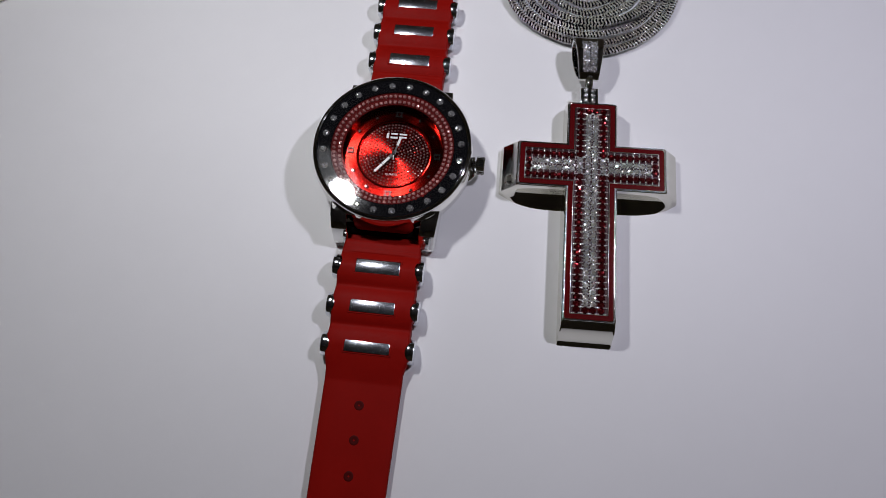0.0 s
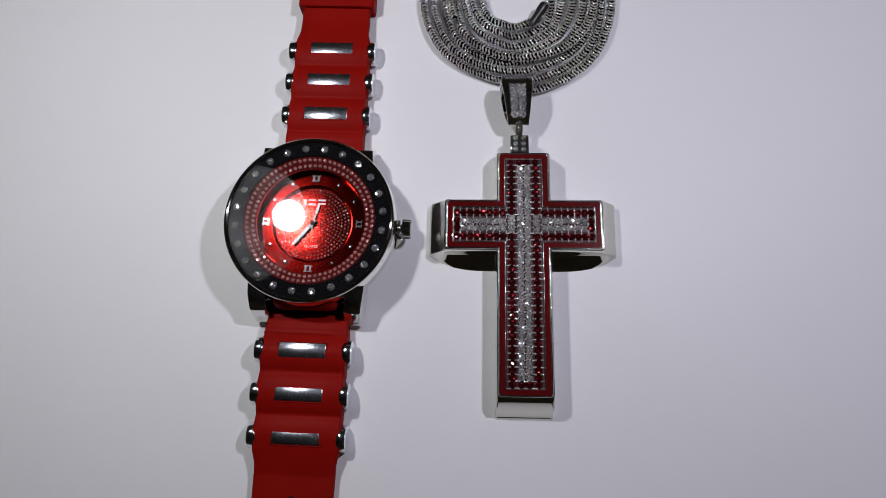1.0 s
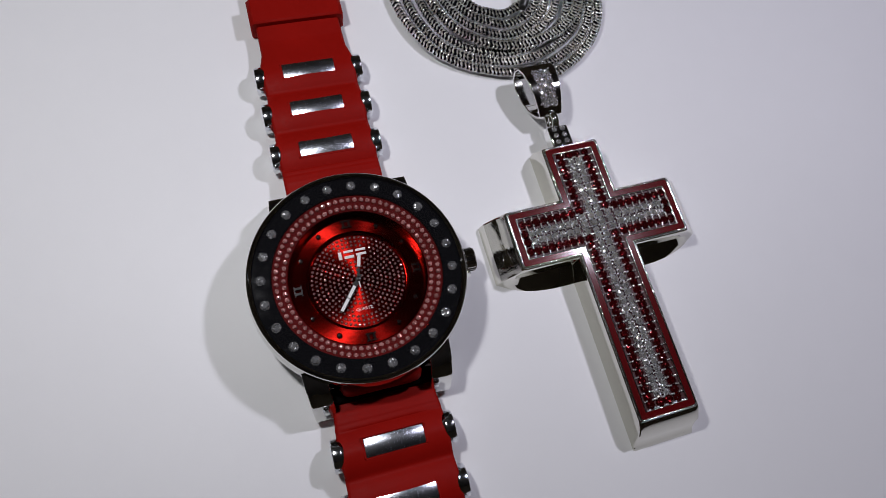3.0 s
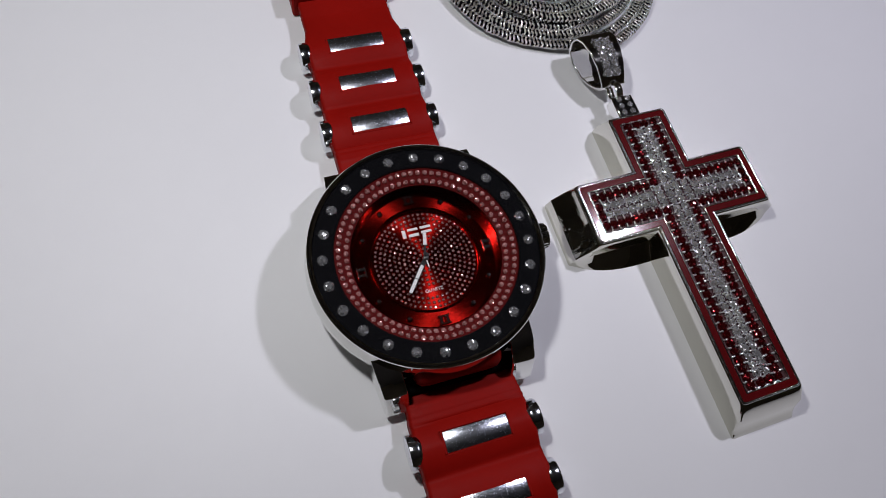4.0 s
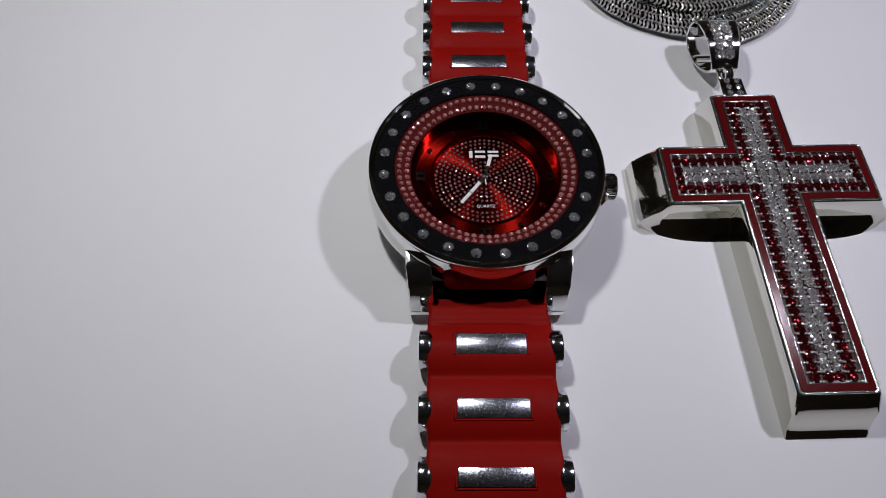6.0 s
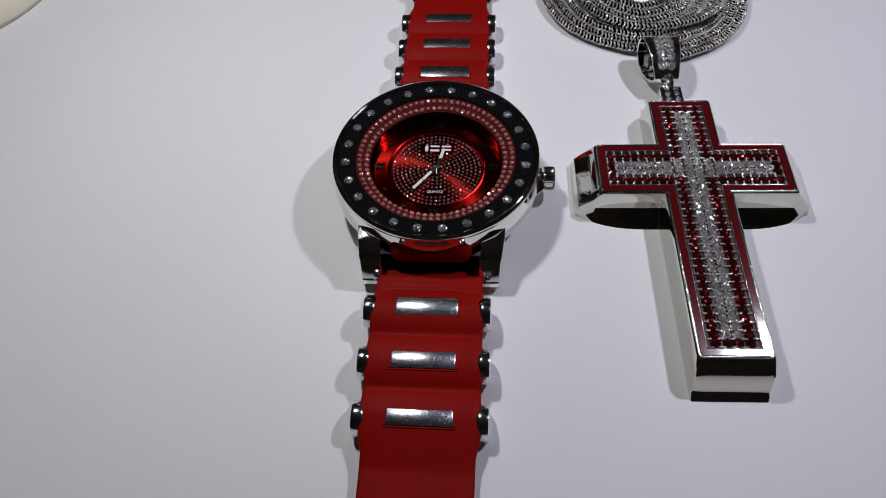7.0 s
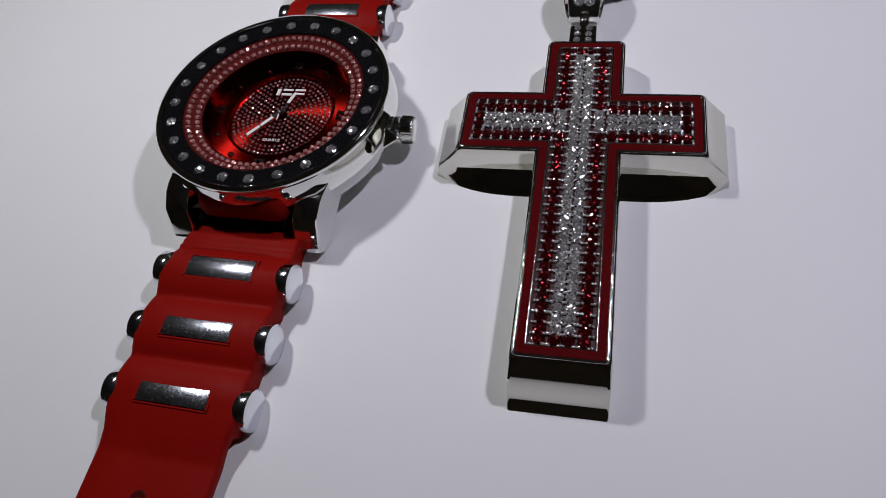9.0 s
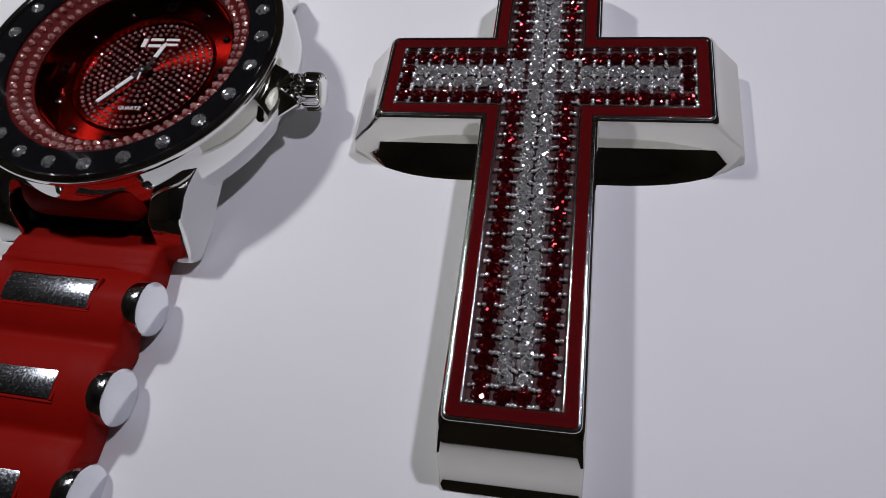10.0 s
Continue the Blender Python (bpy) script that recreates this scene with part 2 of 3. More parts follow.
part("case", lathe([(0.0, 0.20), (1.5, 0.20), (1.95, 0.26), (2.17, 0.37), (2.28, 0.52), (2.33, 0.70), (2.33, 0.88), (2.30, 1.03), (2.265, 1.15), (2.245, 1.22), (2.28, 1.25), (2.29, 1.29), (2.285, 1.335), (2.26, 1.37),
                    (2.21, 1.385), (2.17, 1.36), (2.17, 1.2), (1.5, 0.7), (0.0, 0.7)]), CHROME, watch, "polished chrome case", 40)
bezel = part("bezel", lathe([(2.17, 1.22), (2.17, 1.312), (2.15, 1.322), (1.8, 1.326), (1.775, 1.306), (1.775, 1.2)], 192, closed=True), BLACK, watch, "glossy black bezel ring", 10)
flange = part("flange_ring", lathe([(1.78, 1.1), (1.775, 1.27), (1.755, 1.275), (1.625, 1.20), (1.61, 1.20), (1.485, 1.125), (1.475, 1.122), (1.47, 1.10), (1.49, 0.84), (1.5, 0.8)], closed=True), RING, watch, "red ring set with two rows of pink stones", 40)
part("inner_wall", lathe([(1.452, 0.84), (1.452, 1.112), (1.472, 1.112), (1.472, 0.84)], 128, closed=True), WALL_METAL, watch, "dark red polished wall of the dial well", 40)
chapter = part("chapter_ring", lathe([(1.46, 0.80), (1.46, 0.86), (1.10, 0.86), (1.10, 0.80)], closed=True), DIAL, watch, "shiny red hour ring", 40)
part("inner_rim", lathe([(1.10, 0.80), (1.10, 0.875), (1.075, 0.885), (1.05, 0.87), (1.04, 0.78)], closed=True), DIAL, watch, "polished red rim", 40)
dial = part("dial", lathe([(0.0, 0.76), (1.06, 0.76), (1.06, 0.79), (0.0, 0.79)]), DIAL, watch, "red sunburst dial paved with tiny stones", 40)

clear_gem = mesh_of(gem(0.106, 0.03, 0.042), "stone", BEZEL_STONE, 0)
for k in range(24):
    a = 2 * math.pi * (k + 0.5) / 24
    piece("stone", clear_gem, bezel, (1.985 * math.cos(a), 1.985 * math.sin(a), 1.322), (random.uniform(-3, 3), random.uniform(-3, 3), random.uniform(0, 90)))
pink_gem = mesh_of(gem(0.054, 0.02, 0.04, 6), "stone", PINK, 0)
for row, (r, z, n) in enumerate(((1.692, 1.240, 76), (1.545, 1.162, 70))):
    for k in range(n):
        a = 2 * math.pi * (k + 0.5 * row) / n
        piece("stone", pink_gem, flange, (r * math.cos(a), r * math.sin(a), z), (random.uniform(-8, 8), -28 + random.uniform(-10, 10), math.degrees(a)))

# tiny paving stones of the dial
bm = bmesh.new()
for ring in range(10):
    r = 0.135 + 0.094 * ring
    n = round(2 * math.pi * r / 0.098)
    for k in range(n):
        t = 2 * math.pi * (k + 0.5 * (ring % 2)) / n
        x, y = r * math.cos(t) + random.uniform(-0.005, 0.005), r * math.sin(t) + random.uniform(-0.005, 0.005)
        if (abs(x) < 0.38 and 0.48 < y < 0.74) or (abs(x) < 0.25 and -0.71 < y < -0.57):
            continue
        bead(bm, (x, y, 0.788), 0.034, 6, 0.8)
part("paving", bm, PAVE, watch, "field of tiny pinkish stones", 0, "stuff")

# hour markers: double bars at the quarters, studs between them
stud = mesh_of(lathe([(0.055, 0), (0.055, 0.03), (0.035, 0.05), (0.0, 0.052)], 14), "stud", MARKER, 30)
bar_mesh = mesh_of(box(bmesh.new(), -0.026, 0.026, -0.085, 0.085, 0, 0.045), "marker_bar", MARKER, 0)
serif_mesh = mesh_of(box(bmesh.new(), -0.115, 0.115, -0.014, 0.014, 0, 0.035), "marker_serif", MARKER, 0)
for k in range(12):
    a = math.pi / 2 - 2 * math.pi * k / 12
    turn = math.degrees(a) - 90
    if k % 3 == 0:
        for off in (-0.062, 0.062):
            piece("marker_bar", bar_mesh, chapter, (1.28 * math.cos(a) - off * math.sin(a), 1.28 * math.sin(a) + off * math.cos(a), 0.86), (0, 0, turn))
        for r in (1.205, 1.355):
            piece("marker_serif", serif_mesh, chapter, (r * math.cos(a), r * math.sin(a), 0.861), (0, 0, turn))
    else:
        piece("marker_stud", stud, chapter, (1.28 * math.cos(a), 1.28 * math.sin(a), 0.86))


def hand(name, angle, length, width, z, material, tail=0.12):
    bm = bmesh.new()
    out = [(-width * 0.35, -tail), (width * 0.35, -tail), (width * 0.5, length * 0.15), (width * 0.5, length * 0.82), (0.0, length), (-width * 0.5, length * 0.82), (-width * 0.5, length * 0.15)]
    c, s = math.cos(radians(angle)), math.sin(radians(angle))
    loft(bm, [[(x * c - y * s, x * s + y * c, h) for x, y in out] for h in (z, z + 0.012)])
    return part(name, bm, material, watch, smooth=0)


hand("minute_hand", 142, 0.84, 0.095, 0.876, DARK)
lume = bmesh.new()
cm, sm = math.cos(radians(142)), math.sin(radians(142))
for y0, y1 in ((0.17, 0.46), (0.48, 0.78)):
    loft(lume, [[(x * cm - y * sm, x * sm + y * cm, h) for x, y in ((-0.033, y0), (0.033, y0), (0.033, y1), (-0.033, y1))] for h in (0.884, 0.894)])
part("minute_hand_lume", lume, LUME, watch, "white lume strips", 0)
hand("hour_hand", -14, 0.30, 0.05, 0.85, DARK)
tip = bmesh.new()
c14, s14 = math.cos(radians(-14)), math.sin(radians(-14))
loft(tip, [[(x * c14 - y * s14, x * s14 + y * c14, h) for x, y in ((-0.035, 0.29), (0.035, 0.29), (0.035, 0.53), (0, 0.6), (-0.035, 0.53))] for h in (0.85, 0.862)])
part("hour_hand_tip", tip, LUME, watch, "white lume tip", 0)
hand("second_hand", 183, 0.22, 0.022, 0.90, LUME, 0.05)
part("hand_cap", lathe([(0.06, 0.85), (0.06, 0.92), (0.03, 0.935), (0.0, 0.937)], 20), DARK, watch)

# emblem as plain bars, and the printed word
bm = bmesh.new()
for x0, x1, y0, y1 in ((-0.30, -0.23, 0.52, 0.69), (-0.18, 0.03, 0.65, 0.70), (-0.18, 0.03, 0.52, 0.58), (0.08, 0.30, 0.65, 0.70), (0.08, 0.30, 0.55, 0.60)):
    box(bm, x0, x1, y0, y1, 0.795, 0.815)
part("emblem", bm, LUME, watch, "plain white bars of an emblem", 0)
text = bpy.data.curves.new("word", "FONT")
text.body, text.size, text.align_x, text.align_y, text.extrude = "QUARTZ", 0.09 * CM, "CENTER", "CENTER", 0.004 * CM
word_ob = bpy.data.objects.new("word", text)
scene.collection.objects.link(word_ob)
bpy.context.view_layer.update()
word_mesh = bpy.data.meshes.new_from_object(word_ob.evaluated_get(bpy.context.evaluated_depsgraph_get()))
bpy.data.objects.remove(word_ob)
word_mesh.materials.clear()
word_mesh.materials.append(LUME)
piece("printed_word", word_mesh, watch, (0, -0.64, 0.80))

# added black bar: stands in for the deep shade where the strap dips
part("gap_shade_bar", lathe([(0.0, -1.14), (0.17, -1.14), (0.17, 1.14), (0.0, 1.14)], 24, at=(0, -2.26, 0.42), axis="x"), GAP_SHADE, watch, "matt black filler as the shade between strap and case")
glass = part("crystal", lathe([(0.0, 1.345), (2.165, 1.345), (2.165, 1.37), (2.12, 1.385), (0.0, 1.385)]), GLASS, watch, "clear flat watch glass", 8)

# crown with knurled rim, and its guard
crown_z = 0.55
bm = bmesh.new()
def ridged(rows):
    """A knurled drum along x."""
    def pull(k, r):
        return r - (0.036 if k % 4 > 1 and r > 0.2 else 0)
    return [[(x, pull(k, r) * math.cos(2 * math.pi * k / 88), crown_z + pull(k, r) * math.sin(2 * math.pi * k / 88)) for k in range(88)] for x, r in rows]


loft(bm, ridged(((2.42, 0.16), (2.425, 0.24), (2.45, 0.27), (2.63, 0.27), (2.67, 0.245), (2.68, 0.19))))
part("crown", bm, CHROME, watch, "knurled chrome crown", 25)
part("crown_stem", lathe([(0.15, 1.9), (0.15, 2.24), (0.15, 2.43)], 32, at=(0, 0, crown_z), axis="x"), CHROME, watch)
part("crown_collar", loft(bmesh.new(), ridged(((2.22, 0.22), (2.25, 0.245), (2.36, 0.245), (2.385, 0.20)))), CHROME, watch, "knurled chrome collar", 25)
bm = bmesh.new()
loft(bm, [[(2.18, -0.66, 0.72), (2.22, -0.36, 0.40), (2.26, -0.06, 0.72), (2.2, -0.36, 1.04)], [(2.26, -0.62, 0.72), (2.29, -0.36, 0.44), (2.32, -0.10, 0.72), (2.28, -0.36, 1.0)], [(2.47, -0.40, 0.72), (2.47, -0.36, 0.68), (2.47, -0.32, 0.72), (2.47, -0.36, 0.76)]])
part("crown_guard", bm, CHROME, watch, "pointed chrome crown guard", bevel=0.02)

# lugs
for sx in (-1, 1):
    for sy in (-1, 1):
        reach = 2.68 if sy < 0 else 2.43
        side = [(1.45, 1.0), (1.95, 1.0), (2.12, 0.97), (reach - 0.27, 0.83), (reach - 0.23, 0.79), (reach - 0.05, 0.36), (reach - 0.01, 0.30), (reach, 0.18), (reach - 0.10, 0.08), (2.1, 0.14), (1.8, 0.30), (1.45, 0.4)]
        bm = bmesh.new()
        loops = []
        for xx, short in ((1.11, 0.04), (1.13, 0.01), (1.42, 0.0), (1.555, 0.01), (1.575, 0.05)):
            loops.append([(sx * (xx - 0.10 * max(0, y - 1.6)), sy * (y - (short if y > 2.15 else 0)), z - short * 0.15) for y, z in side])
        loft(bm, loops)
        part("lug", bm, CHROME, watch, bevel=0.02, smooth=25)

# strap: a wavy rubber band with round ribs that hold the metal pins
LOW = (-3.43, -4.54, -5.63)
UP = (3.40, 4.47, 5.50)


def strap_top(y, ribs, start, tops):
    w = 0.16 if abs(y) < abs(ribs[0]) - 0.45 else 0.03
    return sum(strap_shape(abs(y) + d * w, ribs, start, tops) for d in (-1, -0.5, 0, 0.5, 1)) / 5


def strap_shape(y, ribs, start, tops):
    """Height of the strap's upper face."""
    s = abs(y)
    z = np.interp(s, [start, start + 0.25, start + 0.45, start + 0.62, start + 0.85, abs(ribs[0]), abs(ribs[1]), abs(ribs[2]), abs(ribs[2]) + 0.3, abs(ribs[2]) + 0.95, 30], [tops[0] - 0.19, tops[0] - 0.18, tops[0] - 0.13, tops[0] - 0.06, tops[0] + 0.01, tops[1], tops[2], tops[3], tops[3] * 0.72 + tops[4] * 0.28, tops[4], tops[4]])
    d = min(abs(s - abs(r)) for r in ribs)
    inside = s < abs(ribs[2])
    if inside and s > abs(ribs[0]) - 0.55:
        z -= 0.15 * min(d / 0.55, 1) ** 2.3
    return float(z)


def strap(name, sign, ribs, start, end, half, tops, label):
    bm = bmesh.new()
    loops = []
    n = int((end - start) / 0.05)
    for k in range(n + 1):
        s = start + (end - start) * k / n
        y = sign * s
        top = strap_top(y, ribs, start, tops)
        d = min(abs(s - abs(r)) for r in ribs)
        w = half(s) + (0.03 * max(0, 1 - d / 0.35) if s < abs(ribs[2]) + 0.5 else 0)
        near_end = end - s
        if near_end < 0.9:
            w *= math.sqrt(max(0.02, 1 - (1 - near_end / 0.9) ** 2))
        bot = max(0.02, top - 0.5) if s < abs(ribs[2]) + 0.45 else max(0.02, top - 0.24)
        e = 0.05
        loops.append([(-w, y, bot + e), (-w, y, top - e * 1.3), (-w + e * 0.4, y, top - e * 0.4), (-w + e * 1.4, y, top), (-w * 0.5, y, top + 0.006), (0, y, top + 0.008), (w * 0.5, y, top + 0.006),
                      (w - e * 1.4, y, top), (w - e * 0.4, y, top - e * 0.4), (w, y, top - e * 1.3), (w, y, bot + e), (w - e, y, bot), (-w + e, y, bot)])
    loft(bm, loops)
    return part(name, bm, RUBBER, watch, label, 60)


low_tops, up_tops = (0.55, 0.69, 0.64, 0.54, 0.33), (0.55, 0.62, 0.61, 0.60, 0.47)
strap("lower_strap", -1, LOW, 2.10, 13.5, lambda s: float(np.interp(s, [1.75, 2.7, 2.95, 6.0, 6.3, 14], [1.10, 1.10, 1.13, 1.13, 1.06, 0.95])), low_tops, "red rubber strap half with holes")
strap("upper_strap", 1, UP, 1.75, 10.5, lambda s: float(np.interp(s, [1.75, 2.9, 5.8, 6.1, 11], [1.12, 1.12, 1.10, 1.03, 1.0])), up_tops, "red rubber strap half with keeper")
part("strap_hump", lathe([(0.0, -0.88), (0.16, -0.87), (0.29, -0.82), (0.35, -0.74), (0.37, -0.60), (0.37, 0.60), (0.35, 0.74), (0.29, 0.82), (0.16, 0.87), (0.0, 0.88)], 40, at=(0, -2.01, 0.76), axis="x"), RUBBER, watch, "red rubber end fold between the lugs", 40)

for sign, ribs, tops in ((-1, LOW, low_tops), (1, UP, up_tops)):
    for k, y in enumerate(ribs):
        top = strap_top(y, ribs, 1.75, tops)
        # visible middle of the pin, in a slot of the rubber
        bm = bmesh.new()
        loops = []
        for x in (-0.62, -0.60, 0.60, 0.62):
            q = 0.985 if abs(x) > 0.61 else 1.0
            arc = [(x, y + 0.55 * q * math.sin(radians(a)), top - 0.525 + 0.55 * q * math.cos(radians(a))) for a in range(-20, 21, 5)]
            loops.append(arc + [(x, y + 0.17, top - 0.12), (x, y - 0.17, top - 0.12)])
        loft(bm, loops)
        rim = bmesh.new()
        for x0, x1, y0, y1 in ((-0.665, 0.665, 0.20, 0.235), (-0.665, 0.665, -0.235, -0.20), (-0.665, -0.625, -0.205, 0.205), (0.625, 0.665, -0.205, 0.205)):
            low = top - 0.028 if y0 * y1 > 0 else top - 0.006
            box(rim, x0, x1, y + y0, y + y1, top - 0.15, low + 0.010)
        part("slot_rim", rim, RUBBER, watch, "red rubber rim of the slot", bevel=0.012)
        part("pin_window", bm, PIN, watch, "scratched polished steel pin", 30)
        for side in (-1, 1):
            bm = bmesh.new()
            loops = []
            for x, r in ((1.03, 0.30), (1.08, 0.335), (1.12, 0.345), (1.255, 0.345), (1.275, 0.337), (1.287, 0.315), (1.295, 0.24), (1.301, 0.12), (1.302, 0.02)):
                loops.append([(side * x, y + r * math.cos(2 * math.pi * i / 28), max(0.005, top - 0.315 + r * math.sin(2 * math.pi * i / 28))) for i in range(28)])
            loft(bm, loops)
            part("pin_cap", bm, CAP, watch, "flat round chrome pin cap", 30)

# keeper loop, and strap holes as discs with their shade in the colour
bm = bmesh.new()
kz0, kz1 = 0.06, 0.64
loops = []
for y, e in ((6.92, 0.04), (6.96, 0), (7.62, 0), (7.66, 0.04)):
    loops.append([(-1.15 + e, y, kz0), (-1.15 + e, y, kz1 - 0.1), (-1.05, y, kz1 - e), (1.05, y, kz1 - e), (1.15 - e, y, kz1 - 0.1), (1.15 - e, y, kz0)])
loft(bm, loops)
part("keeper", bm, RUBBER, watch, "red rubber keeper loop", 40)
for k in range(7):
    part("hole_shade_disc", lathe([(0.0, 0.336), (0.09, 0.343), (0.115, 0.345), (0.13, 0.338), (0.13, 0.30), (0.0, 0.30)], 20, at=(0, -7.2 - 0.9 * k, 0)), HOLE_SHADE, watch, "small round disc, painted dark red as a shaded strap hole")


# ---- cross pendant ----
XC, BAR, ARM, Y0, Y1, TOPY, H = 0.70, 0.705, 2.11, 3.86, 5.24, 6.62, 0.80
cross = thing("cross_pendant", (XC, 0, 0), 0, "chrome cross pendant with red enamel border, clear and red stones", "pendant")
OUT = [(-BAR, -0.02), (BAR, -0.02), (BAR, Y0), (ARM, Y0), (ARM, Y1), (BAR, Y1), (BAR, TOPY), (-BAR, TOPY), (-BAR, Y1), (-ARM, Y1), (-ARM, Y0), (-BAR, Y0)]


def grown(offsets, z):
    """The cross outline with each edge moved outwards by its own amount."""
    pts = []
    for i in range(12):
        a, b, c = (Vector((*OUT[j % 12], 0)) for j in (i - 1, i, i + 1))
        before, after = (b - a).normalized(), (c - b).normalized()
        n0, n1 = Vector((before.y, -before.x, 0)), Vector((after.y, -after.x, 0))
        pts.append(b + n0 * offsets[(i - 1) % 12] + n1 * offsets[i] + Vector((0, 0, z)))
    return pts


def softened(corner, radius, steps):
    """Rounds the outward corners of a cross outline, and cuts each edge into steps."""
    pts = []
    for i in range(12):
        a, b, c = corner[i - 1], corner[i], corner[(i + 1) % 12]
        d0, d1 = (b - a).normalized(), (c - b).normalized()
        rad = radius if d0.cross(d1).z > 0 else 0.012
        for k in range(5):
            u = k / 4
            pts.append((b - d0 * rad) * (1 - u) ** 2 + b * 2 * u * (1 - u) + (b + d1 * rad) * u * u)
        last, stop = b + d1 * rad, c - d1 * rad
        pts += [last.lerp(stop, k / steps) for k in range(1, steps)]
    return pts


def even(inset, z):
    return softened(grown([-inset] * 12, z), max(0.02, 0.10 - inset * 0.6), 2)


ENDS, SIDES, LONG = (0, 3, 6, 9), (2, 4, 5, 7, 8, 10), (1, 11)


def level(foot, end, side, long_side, z, belly=0.0):
    """One level of the body; the arms' lower sides swell at the foot."""
    offs = [{0: foot, 6: end * 0.4}.get(i, end) if i in ENDS else side if i in SIDES else long_side for i in range(12)]
    pts = softened(grown(offs, z), 0.10 if z > 0.6 else 0.05, 8)
    if belly:
        for j in [*range(24, 36), *range(120, 137)]:
            k = j % 12 - 4
            v = max(0.0, k / 8) if j < 36 else 0.0 if j > 131 else 1 - max(0.0, k / 8)
            pts[j] = pts[j] + Vector((0, -belly * (1 - v ** 3), 0))
    return pts


def body_levels():
    return [level(-0.062, -0.062, -0.062, -0.062, H - 0.09), level(-0.055, -0.055, -0.055, -0.055, H - 0.006), level(0.0, 0.0, 0.0, 0.0, H - 0.01), level(0.035, 0.03, 0.022, 0.022, H - 0.03), level(0.075, 0.055, 0.034, 0.034, H - 0.065), level(0.12, 0.075, 0.040, 0.040, H - 0.11),
            level(0.27, 0.20, 0.044, 0.042, 0.53), level(0.36, 0.43, 0.048, 0.044, 0.28), level(0.45, 0.48, 0.05, 0.045, 0.11, 0.24), level(0.50, 0.49, 0.055, 0.045, 0.07, 0.31), level(0.56, 0.50, 0.055, 0.045, 0.0, 0.39)]


part("body", loft(bmesh.new(), body_levels()), CROSS_CHROME, cross, "mirror-polished chrome body", 24)


def band(a, b, z0, z1, bevel=0.006):
    bm = bmesh.new()
    loft(bm, [even(a, z0), even(a, z1 - bevel), even(a + bevel, z1), even(b - bevel, z1), even(b, z1 - bevel), even(b, z0)], closed=True)
    return bm


def wire_rim(a, b, z):
    """A half-round wire that follows the outline."""
    c, r = (a + b) / 2, (b - a) / 2
    bm = bmesh.new()
    loft(bm, [even(a, z - 0.06)] + [even(c - r * math.cos(t), z + r * 1.1 * math.sin(t)) for t in (math.pi * k / 6 for k in range(7))] + [even(b, z - 0.06)], closed=True)
    return bm


part("outer_rim", wire_rim(0.0, 0.056, H - 0.02), WIRE, cross, "thin bright chrome rim", 60)
part("enamel_border", band(0.052, 0.186, H - 0.06, H + 0.002), ENAMEL, cross, "glossy dark red enamel border")
part("inner_rim", wire_rim(0.182, 0.208, H - 0.006), WIRE, cross, "thin bright chrome rim", 60)
part("stone_bed", loft(bmesh.new(), [even(0.20, H - 0.07), even(0.20, H - 0.045)]), BED, cross, "steel bed of the stones", 0)

red_gem = mesh_of(gem(0.106, 0.03, 0.045), "stone", RUBY, 0)
white_gem = mesh_of(gem(0.101, 0.03, 0.06), "stone", CLEAR, 0)
PITCH = 0.178
COLUMNS = ((-0.332, True), (-0.1, False), (0.1, False), (0.332, True))
mid = (Y0 + Y1) / 2
spots = []
for k in range(35):
    y = 0.29 + PITCH * k
    for x, red in COLUMNS:
        spots.append((x, y, (red and abs(y - mid) > 0.29) or k in (0, 34)))
for side in (-1, 1):
    for k in range(8):
        for dy, red in COLUMNS:
            spots.append((side * (0.565 + PITCH * k), mid + dy, red or k == 7))
prongs, taken = bmesh.new(), set()
for x, y, red in spots:
    piece("stone", red_gem if red else white_gem, cross, (x, y, H - 0.035), (random.uniform(-13, 13), random.uniform(-13, 13), random.uniform(0, 90)))
    on_arm = abs(x) > 0.5
    for dx, dy, across in [(dx, dy, w) for dx in (-0.5, 0.5) for dy in (-0.5, 0.5) for w in ((0.236, 0.136) if red else (0.168,))]:
        px, py = (x + dx * PITCH, y + dy * across) if on_arm else (x + dx * across, y + dy * PITCH)
        spot = (round(px, 2), round(py, 2))
        if spot in taken or not (abs(px) < BAR - 0.20 or (abs(px) < ARM - 0.20 and Y0 + 0.20 < py < Y1 - 0.20)):
            continue
        taken.add(spot)
        bead(prongs, (px + random.uniform(-0.008, 0.008), py + random.uniform(-0.008, 0.008), H - 0.024), random.uniform(0.025, 0.032), 8, 1.3)
part("prong", prongs, RIM, cross, "tiny bright prongs between the stones", 180, "stuff")

# loop that joins cross and bail
joint = part("joint_block", box(bmesh.new(), -0.36, 0.18, TOPY + 0.02, TOPY + 0.58, 0.34, 0.72), CHROME, cross, "small chrome joint", bevel=0.05)
small_gem = mesh_of(gem(0.112, 0.02, 0.05), "stone", CLEAR, 0)
for dx in (-0.2, 0.02):
    for dy in (0.14, 0.31, 0.48):
        piece("stone", small_gem, joint, (dx, TOPY + dy, 0.725), (random.uniform(-6, 6), random.uniform(-6, 6), 20), 0.62)
bm = bmesh.new()
loops = []
for k in range(24):
    a = 2 * math.pi * k / 24
    c = Vector((0, 0.24 * math.cos(a), 0.20 * math.sin(a)))
    n = Vector((0, math.cos(a), math.sin(a)))
    loops.append([Vector((-0.09, TOPY + 0.80, 0.55)) + c + n * 0.055 * math.cos(t) + Vector((0.09 * math.sin(t), 0, 0)) for t in (math.pi * 2 * i / 10 for i in range(10))])
loft(bm, loops, closed=True)
part("jump_ring", bm, CHROME, cross, "chrome jump ring", 50)

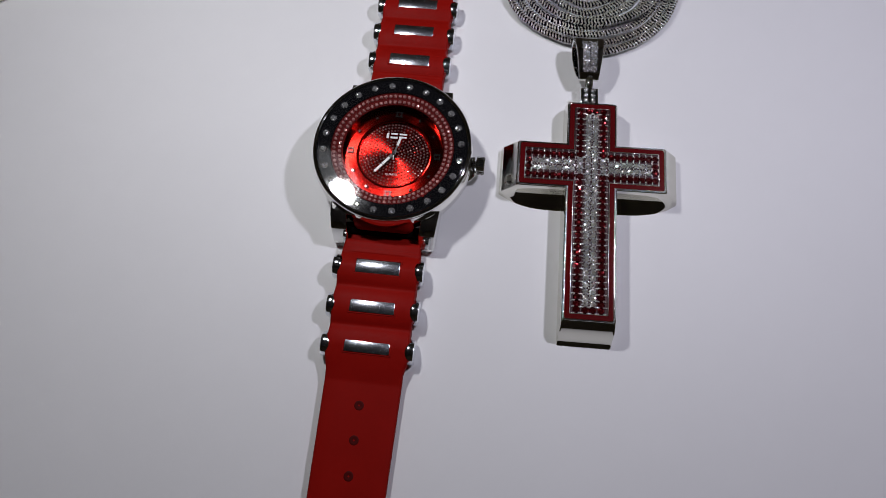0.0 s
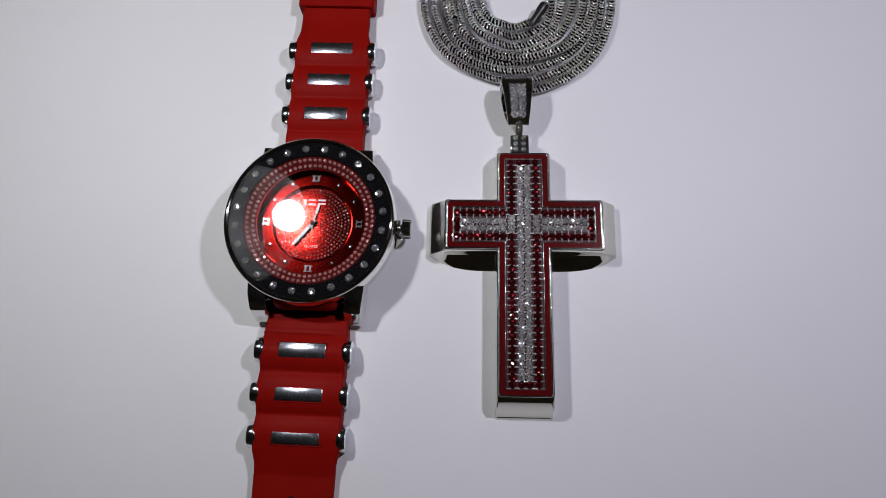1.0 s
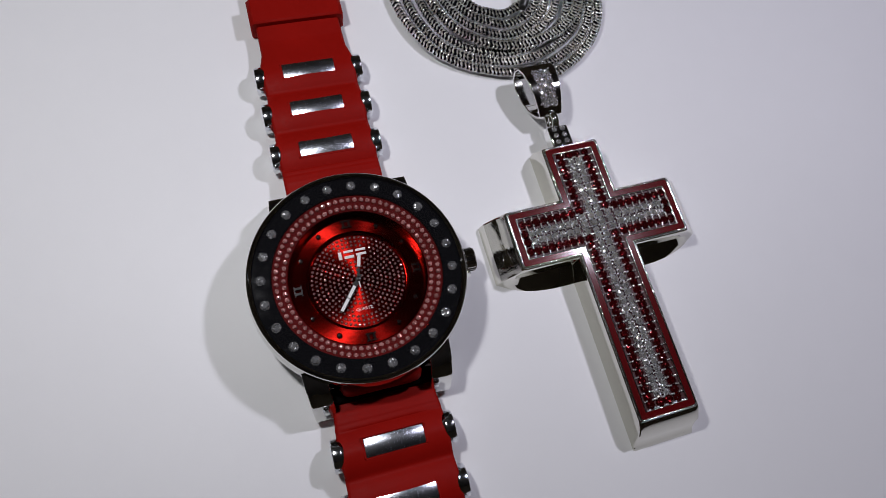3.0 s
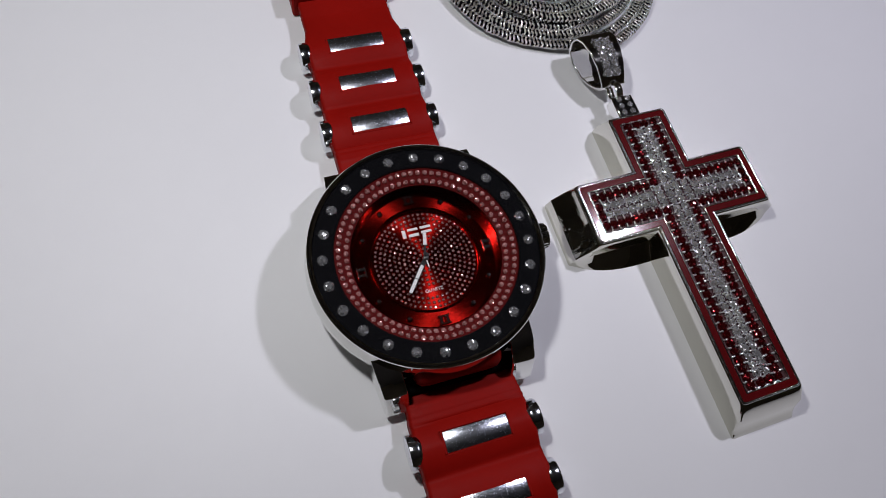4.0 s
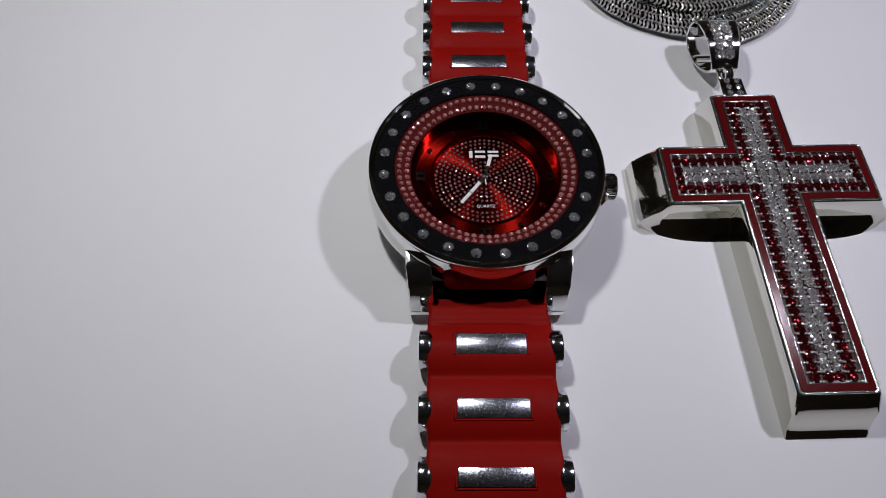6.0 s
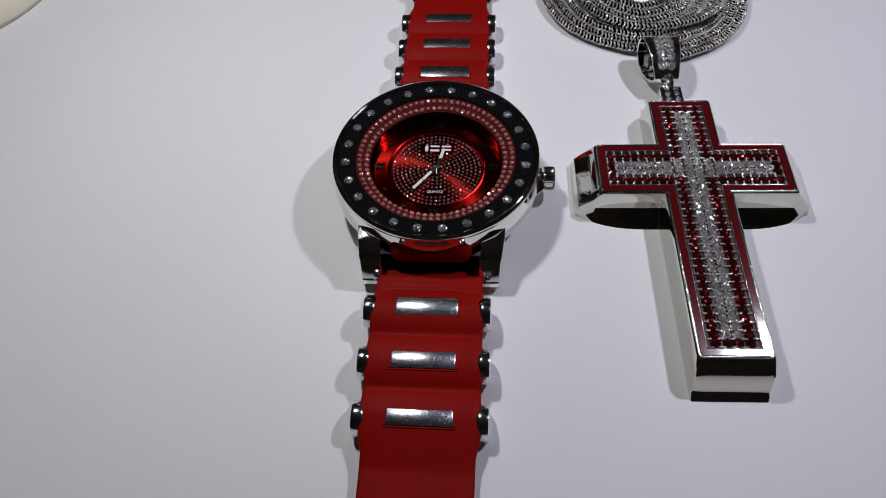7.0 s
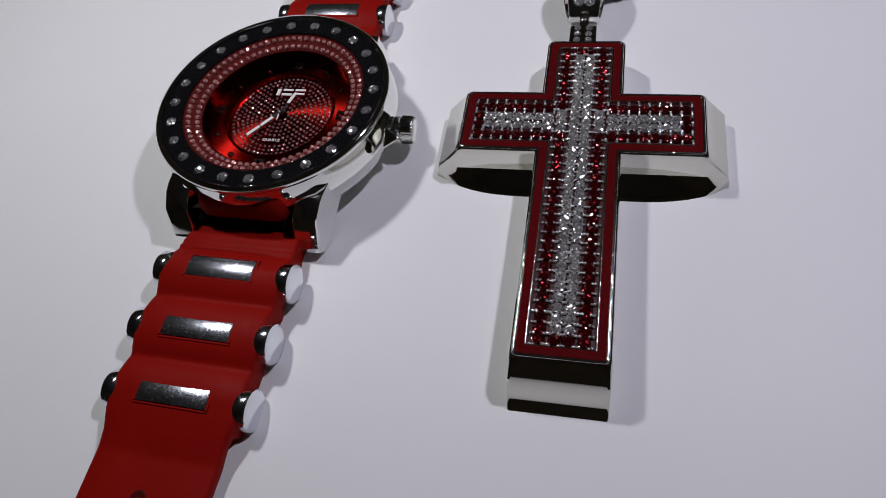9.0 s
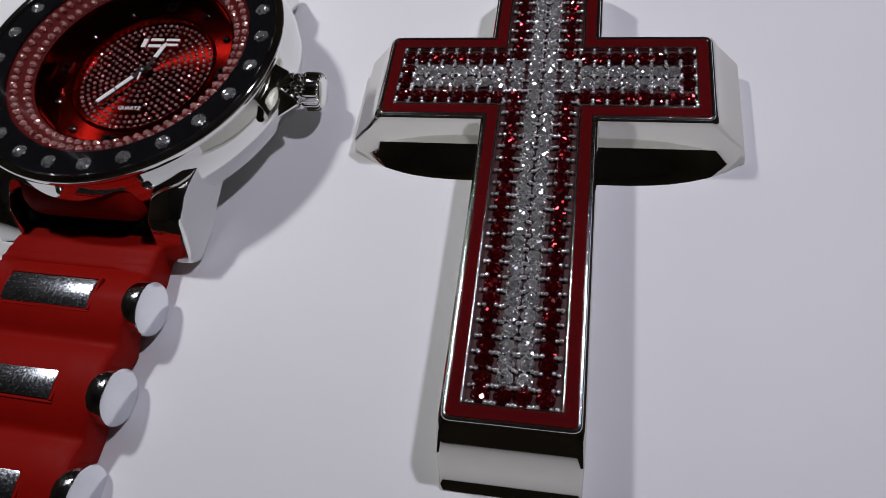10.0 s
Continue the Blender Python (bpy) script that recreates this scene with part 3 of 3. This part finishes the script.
# bail: a tapered band bent into a drop, stones on its front
def bail_x(y):
    """The bail hangs a little askew."""
    return -0.10 - 0.05 * (y - 7.42)


DROP = [(7.56, 0.62), (7.70, 0.74), (7.95, 0.90), (8.3, 0.99), (8.6, 0.98), (8.82, 0.86), (8.93, 0.62), (8.86, 0.36), (8.6, 0.2), (8.2, 0.17), (7.90, 0.26), (7.68, 0.40), (7.58, 0.52)]
bm = bmesh.new()
loops = []
for k, (y, z) in enumerate(DROP):
    ahead, back = DROP[(k + 1) % len(DROP)], DROP[k - 1]
    t = Vector((0, ahead[0] - back[0], ahead[1] - back[1])).normalized()
    n = Vector((0, -t.z, t.y))
    half = float(np.interp(y, [7.42, 8.7], [0.28, 0.45]))
    c = Vector((bail_x(y), y, z))
    loops.append([c + Vector((-half, 0, 0)) + n * 0.035, c + Vector((half, 0, 0)) + n * 0.035, c + Vector((half, 0, 0)) - n * 0.035, c + Vector((-half, 0, 0)) - n * 0.035])
loft(bm, loops, closed=True)
bail = part("bail", bm, CHROME, cross, "tapered chrome bail", 30, bevel=0.02)
bail_beads = bmesh.new()
for k in range(5):
    y = 7.76 + 0.185 * k
    z = float(np.interp(y, [7.62, 7.95, 8.3, 8.6], [0.74, 0.90, 0.99, 0.98]))
    for dx in (-0.105, 0.105):
        bead(bail_beads, (bail_x(y) + dx * 0.2, y + 0.1, z + 0.05), 0.026, 8, 1.4)
        bead(bail_beads, (bail_x(y) + dx * 2.0, y + 0.1, z + 0.05), 0.026, 8, 1.4)
        piece("stone", small_gem, bail, (bail_x(y) + dx * (1 + 0.03 * k), y, z + 0.045), (24 - 5 * k + random.uniform(-6, 6), random.uniform(-6, 6), random.uniform(0, 90)))

part("prong", bail_beads, RIM, bail, "tiny bright prongs", 180, "stuff")


# ---- chain ----
chain = thing("coiled_chain", (0.57, 11.85, 0), 0, "dark polished steel franco chain coiled in close rings", "chain")


def link_points():
    """Places and headings along the coil, from the outer ring inwards, then one loose ring on top."""
    rows, a, r = [], radians(-90), 3.0
    while a < radians(2485):
        wob = 0.035 * math.sin(3 * a + r * 4) + 0.02 * math.sin(7 * a)
        rows.append((Vector(((r + wob) * math.cos(a), (r + wob) * math.sin(a), 0.155 + 0.025 * math.sin(5 * a + r))), a + math.pi / 2))
        step = 0.1 / r
        a, r = a + step, r - 0.300 * step / (2 * math.pi)
    a = radians(-150)
    while a < radians(200):
        rx, ry = 2.15, 2.0
        p = Vector((0.18 + rx * math.cos(a), -0.05 + ry * math.sin(a), 0.375 + 0.03 * math.sin(4 * a)))
        rows.append((p, math.atan2(ry * math.cos(a), -rx * math.sin(a))))
        a += 0.1 / 2.07
    return rows


def link_bm():
    """One link: a zigzag collar over the strand with four swellings."""
    bm, loops = bmesh.new(), []
    for deg in range(-114, 115, 12):
        fat = abs(math.sin(math.pi * deg / 57))
        fold = abs(((deg + 57) % 114) - 57) / 57
        a, x = radians(deg), 0.062 * fold - 0.031
        c = Vector((x, 0.112 * math.sin(a), 0.02 + 0.098 * math.cos(a)))
        out = Vector((0, math.sin(a), math.cos(a)))
        wide, high = 0.014 + 0.027 * fat, 0.006 + 0.030 * fat
        loops.append([c + Vector((wide * math.cos(t), 0, 0)) + out * high * math.sin(t) for t in (2 * math.pi * i / 8 for i in range(8))])
    return loft(bm, loops)


places = link_points()
order = sorted(range(len(places)), key=lambda i: places[i][0].y - places[i][0].z)
near = set(order[:300])
link_mesh = mesh_of(link_bm(), "link", CHAIN, 180)
base_verts = [v.co.copy() for v in link_mesh.vertices]
base_faces = [tuple(p.vertices) for p in link_mesh.polygons]
verts, faces = [], []
for i, (p, heading) in enumerate(places):
    lean = random.uniform(-9, 9), random.uniform(-7, 7), math.degrees(heading) + random.uniform(-5, 5)
    if i in near:
        piece("link", link_mesh, chain, p, lean)
        continue
    m = pose(p.x * CM, p.y * CM, p.z * CM, *lean)
    k = len(verts)
    verts += [m @ v for v in base_verts]
    faces += [tuple(k + j for j in f) for f in base_faces]
me = bpy.data.meshes.new("links")
me.from_pydata(verts, [], faces)
me.materials.append(CHAIN)
me.shade_smooth()
part("link", me, CHAIN, chain, "close-set chevron links", kind="stuff")

# added strand core, black as painted shade, so no light shows between links
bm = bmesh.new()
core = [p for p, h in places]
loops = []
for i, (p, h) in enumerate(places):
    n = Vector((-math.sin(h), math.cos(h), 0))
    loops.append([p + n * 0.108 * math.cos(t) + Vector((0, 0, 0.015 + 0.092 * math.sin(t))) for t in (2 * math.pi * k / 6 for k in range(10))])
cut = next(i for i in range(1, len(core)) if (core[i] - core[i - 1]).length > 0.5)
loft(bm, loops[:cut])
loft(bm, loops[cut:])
part("strand_shade_core", bm, BLACK, chain, "black core standing in for shade between the links", 50)
clasp = part("clasp", lathe([(0.0, -0.42), (0.09, -0.42), (0.12, -0.36), (0.12, 0.05), (0.15, 0.1), (0.15, 0.36), (0.1, 0.42), (0.0, 0.42)], 20, axis="y"), DARK, chain, "dark polished clasp")
clasp.matrix_local = pose(0.66 * CM, -0.62 * CM, 0.42 * CM, 0, 0, -32)
